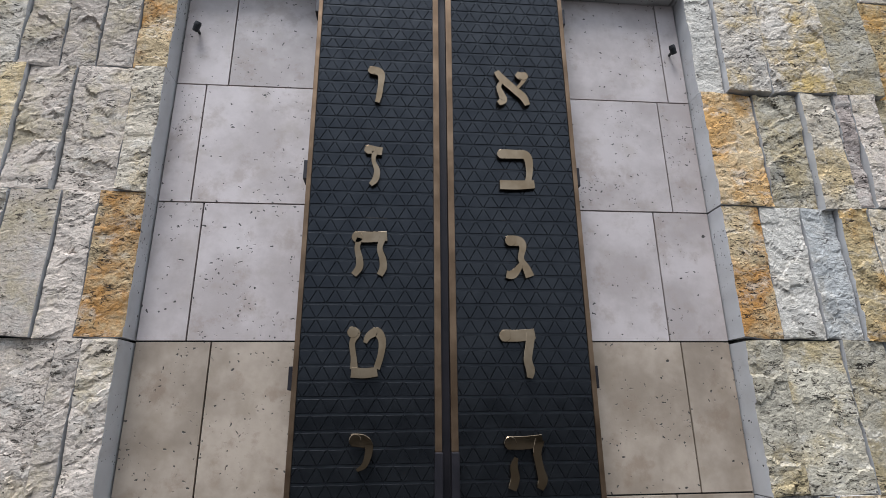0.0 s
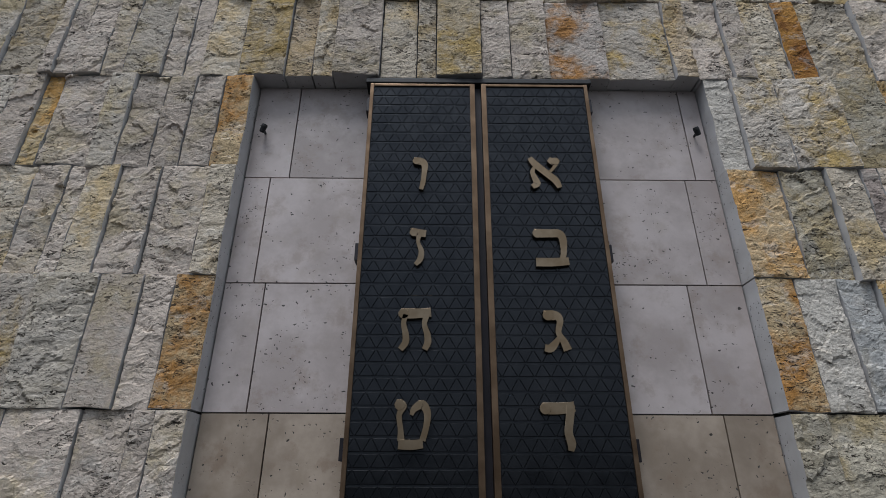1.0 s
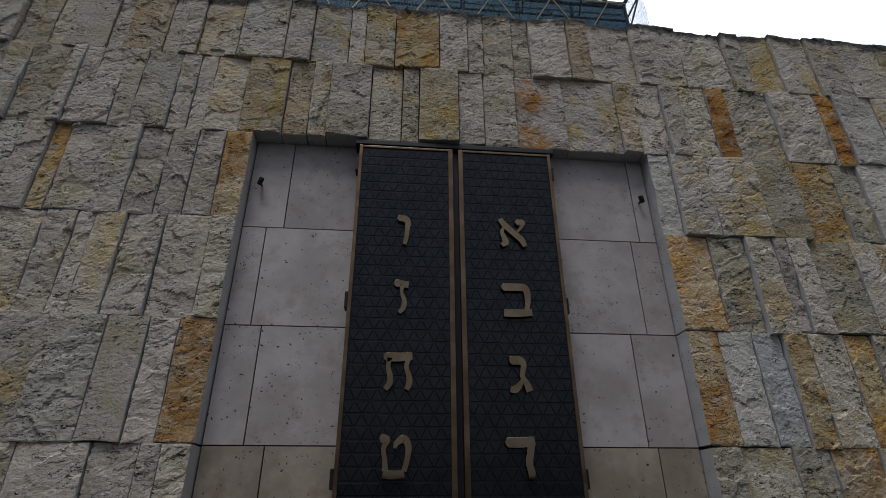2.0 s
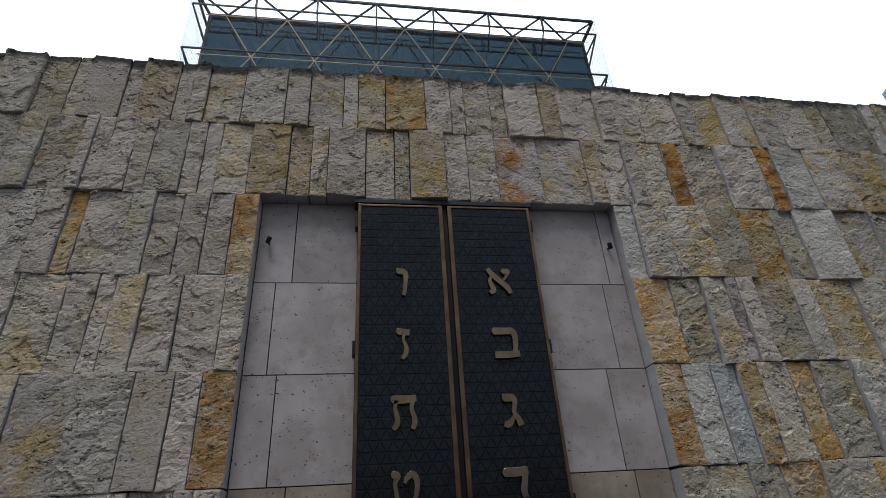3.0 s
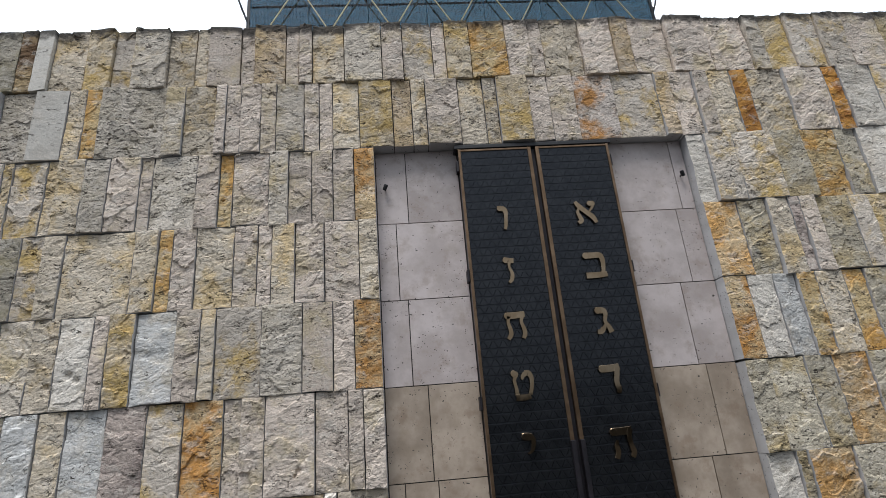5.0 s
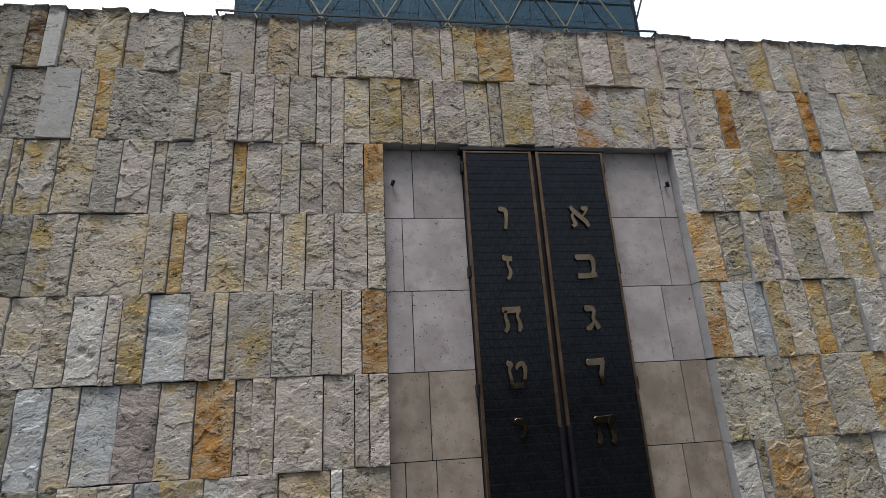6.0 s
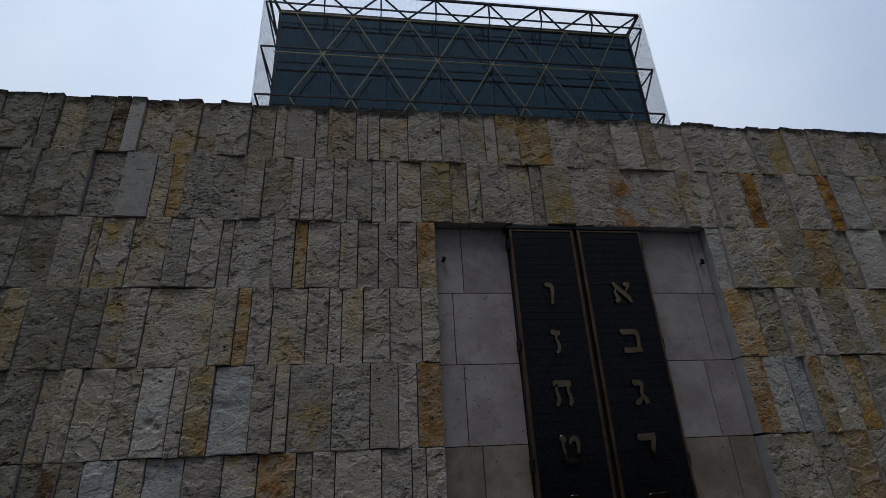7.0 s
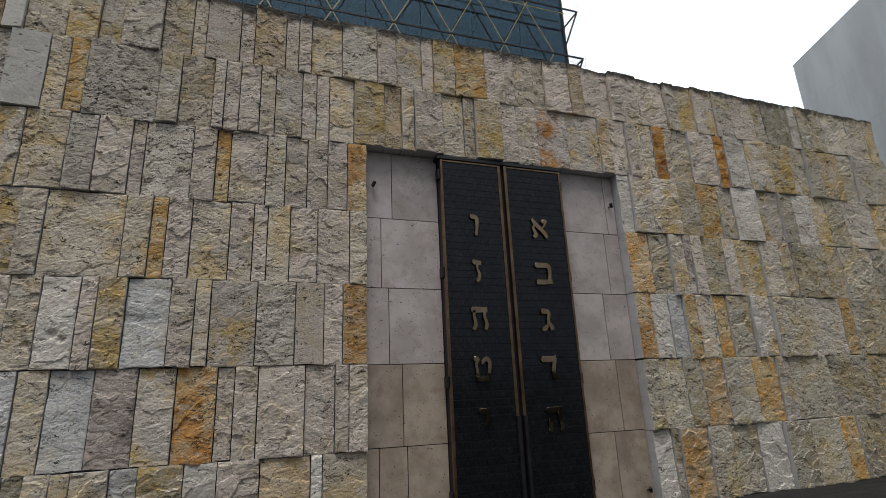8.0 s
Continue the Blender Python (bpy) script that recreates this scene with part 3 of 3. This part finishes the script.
# ---------------------------------------------------------------- bronze letters, each a thing on the door
def stroke(bm, pts, front):
    """A flat cast stroke along (x, z, width) points, round-edged, its face at depth front."""
    pts = [Vector(p) for p in pts]
    # smooth the line
    fine = []
    for i in range(len(pts) - 1):
        p0, p1, p2, p3 = pts[max(i - 1, 0)], pts[i], pts[i + 1], pts[min(i + 2, len(pts) - 1)]
        for s in range(6):
            t = s / 6
            fine.append(0.5 * ((2 * p1) + (p2 - p0) * t + (2 * p0 - 5 * p1 + 4 * p2 - p3) * t * t + (3 * p1 - p0 - 3 * p2 + p3) * t ** 3))
    fine.append(pts[-1])
    rings = []
    for i, p in enumerate(fine):
        d = (fine[min(i + 1, len(fine) - 1)] - fine[max(i - 1, 0)]).xy.normalized()
        nrm = Vector((-d.y, d.x))
        w = p.z * 0.5
        ring = []
        for side, y in ((1.0, 0.034), (1.0, 0.0015), (0.96, 0.0), (-0.96, 0.0), (-1.0, 0.0015), (-1.0, 0.034)):
            ring.append(bm.verts.new((p.x + nrm.x * w * side, front + y, p.y + nrm.y * w * side)))
        rings.append(ring)
    for p, q in zip(rings, rings[1:]):
        for j in range(6):
            bm.faces.new((p[j], p[(j + 1) % 6], q[(j + 1) % 6], q[j]))
    bm.faces.new(rings[0][::-1])
    bm.faces.new(rings[-1])


def boss(bm, x, z, r, front):
    """A round head where a serif meets its bar."""
    front_ring, rim, back = ([bm.verts.new((x + q * math.cos(i * math.pi / 7), front + y, z + q * math.sin(i * math.pi / 7))) for i in range(14)]
                             for q, y in ((r * 0.96, 0.0), (r, 0.0015), (r, 0.034)))
    for i in range(14):
        j = (i + 1) % 14
        bm.faces.new((front_ring[i], front_ring[j], rim[j], rim[i]))
        bm.faces.new((rim[i], rim[j], back[j], back[i]))
    bm.faces.new(front_ring)
    bm.faces.new(back[::-1])


LETTERS = {
    "alef": [[(-.13, .165, .05), (-.08, .09, .075), (.03, -.02, .075), (.10, -.09, .075), (.135, -.17, .05)],
             [(.05, .15, .05), (.09, .125, .085), (.13, .13, .06), (.10, .06, .035), (.055, .005, .03)],
             [(-.085, .065, .03), (-.115, .0, .045), (-.09, -.08, .06), (-.08, -.13, .07), (-.125, -.165, .05)]],
    "bet": [[(-.14, .175, .05), (-.125, .13, .09), (0, .13, .085), (.085, .125, .085), (.115, .06, .07), (.11, -.06, .055), (.09, -.14, .055)],
            [(-.145, -.155, .085), (0, -.155, .085), (.15, -.145, .075)]],
    "gimel": [[(-.085, .175, .05), (-.07, .13, .09), (.01, .125, .085), (.04, .08, .06), (.02, -.02, .05), (.06, -.10, .065), (.085, -.17, .075)],
              [(.025, -.055, .03), (-.02, -.12, .06), (-.06, -.155, .07), (-.105, -.15, .06)]],
    "dalet": [[(-.14, .175, .05), (-.125, .13, .09), (0, .13, .09), (.12, .145, .08)],
              [(.09, .15, .07), (.075, .06, .065), (.055, -.05, .065), (.07, -.13, .07), (.06, -.185, .045)]],
    "he": [[(-.145, .175, .05), (-.13, .13, .09), (0, .13, .09), (.12, .145, .08)],
           [(.10, .15, .07), (.075, .06, .06), (.09, -.05, .06), (.105, -.12, .07), (.08, -.18, .05)],
           [(-.08, .03, .03), (-.10, -.03, .055), (-.095, -.11, .065), (-.12, -.18, .06)]],
    "vav": [[(-.055, .175, .05), (-.05, .14, .08), (.01, .13, .08), (.04, .09, .065), (.035, -.02, .05), (.025, -.11, .05), (.01, -.18, .04)]],
    "zayin": [[(-.065, .18, .05), (-.05, .14, .085), (.02, .13, .075), (.07, .125, .075)],
              [(.01, .12, .05), (.0, .04, .035), (.03, -.05, .05), (.02, -.13, .055), (-.02, -.18, .04)]],
    "chet": [[(-.13, .175, .05), (-.115, .13, .09), (0, .13, .09), (.13, .14, .08)],
             [(-.085, .12, .045), (-.10, .04, .045), (-.08, -.05, .055), (-.08, -.12, .06), (-.12, -.18, .05)],
             [(.10, .13, .055), (.075, .04, .045), (.10, -.05, .055), (.105, -.12, .06), (.08, -.18, .05)]],
    "tet": [[(-.125, .18, .05), (-.11, .14, .085), (-.07, .13, .06), (-.10, .06, .045), (-.085, -.05, .045), (-.08, -.13, .06)],
            [(-.10, -.155, .075), (0, -.16, .075), (.09, -.15, .07)],
            [(.085, -.13, .05), (.115, -.02, .05), (.12, .08, .06), (.08, .14, .07), (.02, .11, .055), (-.005, .06, .03)]],
    "yod": [[(-.06, .115, .045), (-.05, .08, .085), (.02, .07, .085), (.06, .04, .06), (.055, -.03, .05), (.03, -.09, .04), (-.02, -.12, .02)]],
}
for name, x, z in (("alef", 0.59, 4.51), ("bet", 0.59, 3.725), ("gimel", 0.57, 2.95), ("dalet", 0.545, 2.185), ("he", 0.555, 1.415),
                   ("vav", -0.60, 4.49), ("zayin", -0.605, 3.72), ("chet", -0.61, 2.96), ("tet", -0.62, 2.20), ("yod", -0.635, 1.50)):
    bm = bmesh.new()
    k = 0
    for line in LETTERS[name]:
        first, second = Vector(line[1][:2]) - Vector(line[0][:2]), Vector(line[2][:2]) - Vector(line[1][:2])
        if len(line) > 3 and first.angle(second) > 0.8:      # a serif stands on the bar's end
            (x0, z0, w0), (x1, z1, w1) = line[0], line[1]
            stroke(bm, [(x0 + 0.006, z0 - 0.006, w0 * 0.55), (x1 + 0.012, z1 - w1 * 0.1, w0 * 0.9)], -0.0015 * k)
            boss(bm, x1 + 0.012, z1 - 0.002, w1 * 0.5, -0.0015 * (k + 2))
            line, k = [(x1 - 0.012, z1, w1 * 0.8)] + list(line[1:]), k + 1
        stroke(bm, line, -0.0015 * k)
        k += 1
    if name == "alef":
        boss(bm, 0.112, 0.122, 0.042, -0.0015 * (k + 1))
    bmesh.ops.recalc_face_normals(bm, faces=bm.faces)
    ob = part("letter", bm, BRONZE, None)
    ob.location = (x, -0.058, z)
    tagged(ob, "raised cast bronze Hebrew letter " + name + " on the dark door", "letter", "letters on the portal")


# ---------------------------------------------------------------- spotlights in the niche
def spotlight(x, y, z, aim):
    ob = empty("spotlight", (x, 0.172, z))
    tagged(ob, "small black cylindrical spotlight on a short arm", "lamp", "spotlights in the niche")
    m = Matrix.Translation((x, y, z)) @ Vector(aim).to_track_quat("Z", "Y").to_matrix().to_4x4()
    part_at("head", turned(((0.020, -0.045), (0.027, -0.038), (0.029, 0.0), (0.029, 0.015)), m), BLACK_PAINT, ob)
    part_at("hood", turned(((0.029, 0.016), (0.032, 0.018), (0.026, 0.044), (0.021, 0.046)), m), BLACK_PAINT, ob)
    part_at("arm", bar((x, 0.172, z - 0.01), (x, y, z - 0.01), 0.018), BLACK_PAINT, ob)


spotlight(-2.235, 0.09, 5.115, (0.35, -0.3, 0.8))
spotlight(2.245, 0.09, 5.115, (-0.35, -0.3, 0.8))
spotlight(2.24, 0.09, 0.24, (-0.4, -0.4, 0.8))
spotlight(-2.24, 0.09, 0.24, (0.4, -0.4, 0.8))


# ---------------------------------------------------------------- smooth tiles of the niche, row by row
ROWS = ((0.0, 1.15), (1.15, 2.30), (2.30, 3.445), (3.445, 4.57), (4.57, 5.715))
SPLITS = (((-2.17, -1.76), (1.75,)), ((-1.81,), (1.95,)), ((-2.0,), (1.86,)), ((-2.11,), (2.05,)), ((-1.925,), (2.165,)))
for r, ((z0, z1), (left, right)) in enumerate(zip(ROWS, SPLITS)):
    for xs in ((-NICHE, *left, -DOOR + 0.0), (DOOR, *right, NICHE)):
        for a, b in zip(xs, xs[1:]):
            mat = TILE_TAN if r < 2 else TILE_PALE
            part("tile", box((a + 0.006, 0.170 + random.uniform(0, 0.002), z0 + 0.006), (b - 0.006, 0.2, z1 - 0.006), 0.0015), mat, wall)


# ---------------------------------------------------------------- rough stones of the wall, course by course
STONES = {
    7: "-9.9k -9.44k -9.2k -8.62k -8.37b -7.98k -7.57d -7.34z -7.1b -6.61y -6.22m -5.93g -5.42b -5.01b -4.82p -4.34p -4.13r -3.66p -3.46p"
       " -3.26b -2.77g -2.19p -1.86m -1.39p -1.18y -0.79o -0.21p 0.17p 0.38b 0.78b 1.02p 1.55r 1.85p 2.48p 3.17p 3.85g 4.13y 4.57m 5.11m"
       " 5.58p 6.23v 6.53k 7.34w 7.59v 8.42g 9.22g 9.9y 10.25!",
    6: "-9.65k -9.21k -8.91k -8.45k -8.0g -7.69s -7.21z -6.75b -6.5o -6.28s -5.38g -5.1b -4.66p -4.5p -4.29p -4.0p -3.78g -3.38p -3.16p"
       " -2.96b -2.57y -2.07r -1.78b -1.56p -1.06b -0.67b -0.46y 0.03p 0.35p 0.76c 1.39m 2.09r 2.34p 2.71p 2.96b 3.36R 3.62b 4.25p 4.92R"
       " 5.18w 5.76m 6.39y 7.02v 7.55v 7.93y 8.6v 9.04g 9.6v 10.25!",
    5: "-9.18k -8.82k -8.39k -7.87g -7.48y -7.35m -6.88b -6.73b -6.37s -6.04p -5.63p -5.46s -4.86p -4.55o -4.36p -3.86g -3.59p -3.27p"
       " -2.97p -2.67O -2.37! 2.37w 2.64m 3.09m 3.7v 4.2o 4.77v 5.13w 5.79m 6.43v 6.84w 7.36y 7.81v 8.38m 9.23y 10.25!",
    4: "-8.72k -8.31y -8.0k -7.41k -7.05m -6.75b -6.48b -5.59b -5.28o -5.09p -4.79b -4.3p -3.99p -3.8b -3.49p -3.1p -2.63b -2.37!"
       " 2.37Y 2.89v 3.32b 3.66q 3.82p 4.07v 4.61m 4.92y 5.6g 6.08y 6.46v 7.36y 7.88v 8.85v 9.5v 10.25!",
    3: "-8.38k -8.0k -7.6b -7.35b -7.14g -6.71b -6.38w -5.97p -5.78y -5.46W -4.95p -4.66b -4.47m -3.89s -3.38p -2.99p -2.72O -2.37!"
       " 2.37O 2.73w 3.11W 3.44o 3.71b 4.14o 4.46v 5.02w 5.2m 5.55v 6.54g 7.47o 7.8v 8.8v 9.5v 10.25!",
    2: "-7.58k -7.34d -7.13k -6.88W -6.48b -6.16W -5.7q -5.23m -4.8O -4.32p -4.11p -3.82p -3.22p -2.82p -2.63p -2.37!"
       " 2.37v 2.68v 3.21v 3.59Y 4.09v 4.44g 4.78o 5.38m 5.72v 6.76v 7.9y 8.5v 9.3v 10.25!",
    1: "-6.76k -6.46k -6.26g -6.0y -5.8b -5.42W -5.12y -4.63w -4.25p -3.75r -3.12w -2.97b -2.37!"
       " 2.37w 2.74v 2.87Y 3.48v 3.97v 4.63w 5.24v 5.9v 6.65o 7.17v 8.0v 8.9v 9.6v 10.25!",
}
SMOOTH = {(6, -7.21), (3, -3.38), (7, -4.82), (7, -7.34)}     # sawn rather than split faces


DENTS = {(2, -3.82): ((0.40, 0.27, 0.035), (0.36, 0.22, 0.02)), (6, -6.28): ((0.72, 0.5, 0.03), (0.78, 0.42, 0.025)), (5, -4.55): ((0.06, 0.4, 0.02),),
         (4, -4.3): ((0.2, 0.6, 0.03),), (3, -6.38): ((0.18, 0.42, 0.05), (0.28, 0.36, 0.04)), (3, -6.71): ((0.25, 0.3, 0.05),)}   # old cavities


def fracture(x, z, seed, fx, fz):
    """Broken planes: each cell of the fracture has a level and a slant of its own. Returns about -1 to 1."""
    q = Vector((x * fx, z * fz, seed * 0.37))
    near = noise.voronoi(q)[1][0]
    r = noise.cell_vector(near * 9.7)
    return 0.9 * (r.x - 0.5) + 1.6 * ((r.y - 0.5) * (q.x - near.x) + (r.z - 0.35) * (q.y - near.y))


def rough_stone(w, h, seed, proud, relief, back, dents=()):
    """A split block: x 0..w, z 0..h, its broken face towards -y, sawn sides running back."""
    nx, nz = max(6, int(w / 0.0175)), max(8, int(h / 0.0175))
    rng = random.Random(seed)
    ox, oz = rng.uniform(0, 400), rng.uniform(0, 400)
    tilt_x, tilt_z = rng.uniform(-0.075, 0.075), rng.uniform(-0.018, 0.018)
    big, coarse, crumb = rng.uniform(0.6, 1.3), rng.uniform(0.35, 1.25), rng.uniform(0.6, 1.3)
    slant = rng.uniform(-0.4, 0.4)
    lo_j, hi_j = rng.uniform(-0.012, 0.006), rng.uniform(-0.006, 0.010)
    verts = []
    for k in range(nz + 1):
        for i in range(nx + 1):
            u, v = i / nx, k / nz
            x, z = u * w, v * h
            p = Vector((x + ox, (z + slant * x) + oz, 0.3 * seed))
            wob = noise.noise_vector(Vector((p.x * 7, p.y * 7, seed)))
            px, pz = p.x + 0.05 * wob.x, p.y + 0.05 * wob.y
            d = 0.024 * big * noise.fractal(p * 1.5, 1.0, 2.1, 2)
            d += 0.021 * coarse * fracture(px, pz, seed, 3.6, 5.0)
            d += 0.0048 * crumb * fracture(px, pz, seed + 0.5, 9.5, 14)
            crease = 1 - abs(noise.noise(Vector((px * 3.5, pz * 7.5, seed + 0.5))))
            d -= 0.008 * crumb * crease ** 16
            d += 0.0024 * noise.fractal(Vector((p.x * 20, p.y * 26, seed)), 0.8, 2.2, 2)
            d *= relief
            edge = min(x, w - x, z, h - z)
            d -= 0.008 * relief * max(0.0, 1 - edge / 0.022) ** 2 * (0.4 + 1.2 * abs(noise.noise(p * 6)))
            d += tilt_x * (x - w / 2) + tilt_z * (z - h / 2)
            for cx, cz, rad in dents:
                d -= 0.045 * math.exp(-(((x - cx) / rad) ** 2 + ((z - cz) / rad) ** 2) ** 1.5)
            y = -(proud + d)
            if 0 < i < nx and 0 < k < nz:
                x += 0.004 * wob.z
                z += 0.009 * (noise.cell(Vector((i * 1.7 + 0.3, k * 1.3 + 0.4, seed + 0.5))) - 0.5)
            if i in (0, nx):
                x += 0.004 * noise.noise(Vector((p.y * 5, seed, i)))
            if k == 0:
                z += lo_j + 0.020 * noise.noise(Vector((p.x * 4, seed, 1)))
            if k == nz:
                z += hi_j + 0.012 * noise.noise(Vector((p.x * 3, seed, 2)))
            verts.append((x, y, z))
    idx = lambda i, k: k * (nx + 1) + i
    faces = [(idx(i, k), idx(i + 1, k), idx(i + 1, k + 1), idx(i, k + 1)) for k in range(nz) for i in range(nx)]
    smooth = len(faces)
    ring = ([idx(i, 0) for i in range(nx + 1)] + [idx(nx, k) for k in range(1, nz + 1)]
            + [idx(i, nz) for i in range(nx - 1, -1, -1)] + [idx(0, k) for k in range(nz - 1, 0, -1)])
    base = len(verts)
    verts += [verts[j] for j in ring]
    verts += [(verts[j][0], back, verts[j][2]) for j in ring]
    m = len(ring)
    faces += [(base + (j + 1) % m, base + j, base + m + j, base + m + (j + 1) % m) for j in range(m)]
    me = bpy.data.meshes.new("stone")
    me.from_pydata(verts, [], faces)
    me.polygons.foreach_set("use_smooth", [False] * len(faces))
    me.polygons.foreach_set("material_index", [int(f >= smooth) for f in range(len(faces))])
    return me


PROUD = {(6, -4.0): (0.05, -0.035), (5, -3.86): (0.055, -0.03), (7, -6.61): (0.06, -0.01), (7, -7.34): (0.06, 0.0), (6, -6.28): (0.05, -0.01),
         (6, -7.21): (0.05, 0.0), (6, 4.92): (0.05, -0.02), (3, 3.44): (0.05, -0.02), (5, -4.36): (0.02, 0.01), (5, -4.86): (0.045, -0.015),
         (6, 0.03): (0.03, 0.0), (7, -3.66): (0.02, -0.02), (4, 3.32): (0.05, -0.01), (6, -2.57): (0.045, 0.0), (7, 4.57): (0.05, 0.0),
         (7, -4.34): (0.01, 0.03), (7, 0.17): (0.045, -0.02), (4, 5.6): (0.05, 0.015), (5, 5.13): (0.055, -0.015)}   # face, lower edge
seed = 0
for course, text in STONES.items():
    z0, z1 = COURSE[course - 1], COURSE[course]
    marks = [(float(s[:-1]), s[-1]) for s in text.split()]
    rng = random.Random(course)
    lead, x = [], marks[0][0]
    while x > WEST_X + 0.5:
        x -= rng.uniform(0.3, 0.8)
        lead.insert(0, (max(x, WEST_X), rng.choice("kkkgb")))
    marks = lead + marks
    for (a, code), (b, _) in zip(marks, marks[1:]):
        if code == "!":
            continue
        seed += 1
        smooth = any(c == course and abs(a - s) < 0.01 for c, s in SMOOTH)
        proud = 0.018 + rng.choice((0.0, 0.008, 0.018, 0.03, 0.045, 0.062)) - 0.014
        proud, drop = PROUD.get((course, a), (proud, 0.0))
        me = rough_stone(b - a - 0.015, z1 - z0 - 0.014 - drop, seed, proud, 0.15 if smooth else 1.0, 0.205, DENTS.get((course, a), ()))
        me.materials.append(STONE[code])
        me.materials.append(STONE[code] if course == 7 else SAWN)
        ob = new("stone", me)
        ob.parent = wall
        ob.location = (a + 0.0075, 0, z0 + 0.007 + drop)
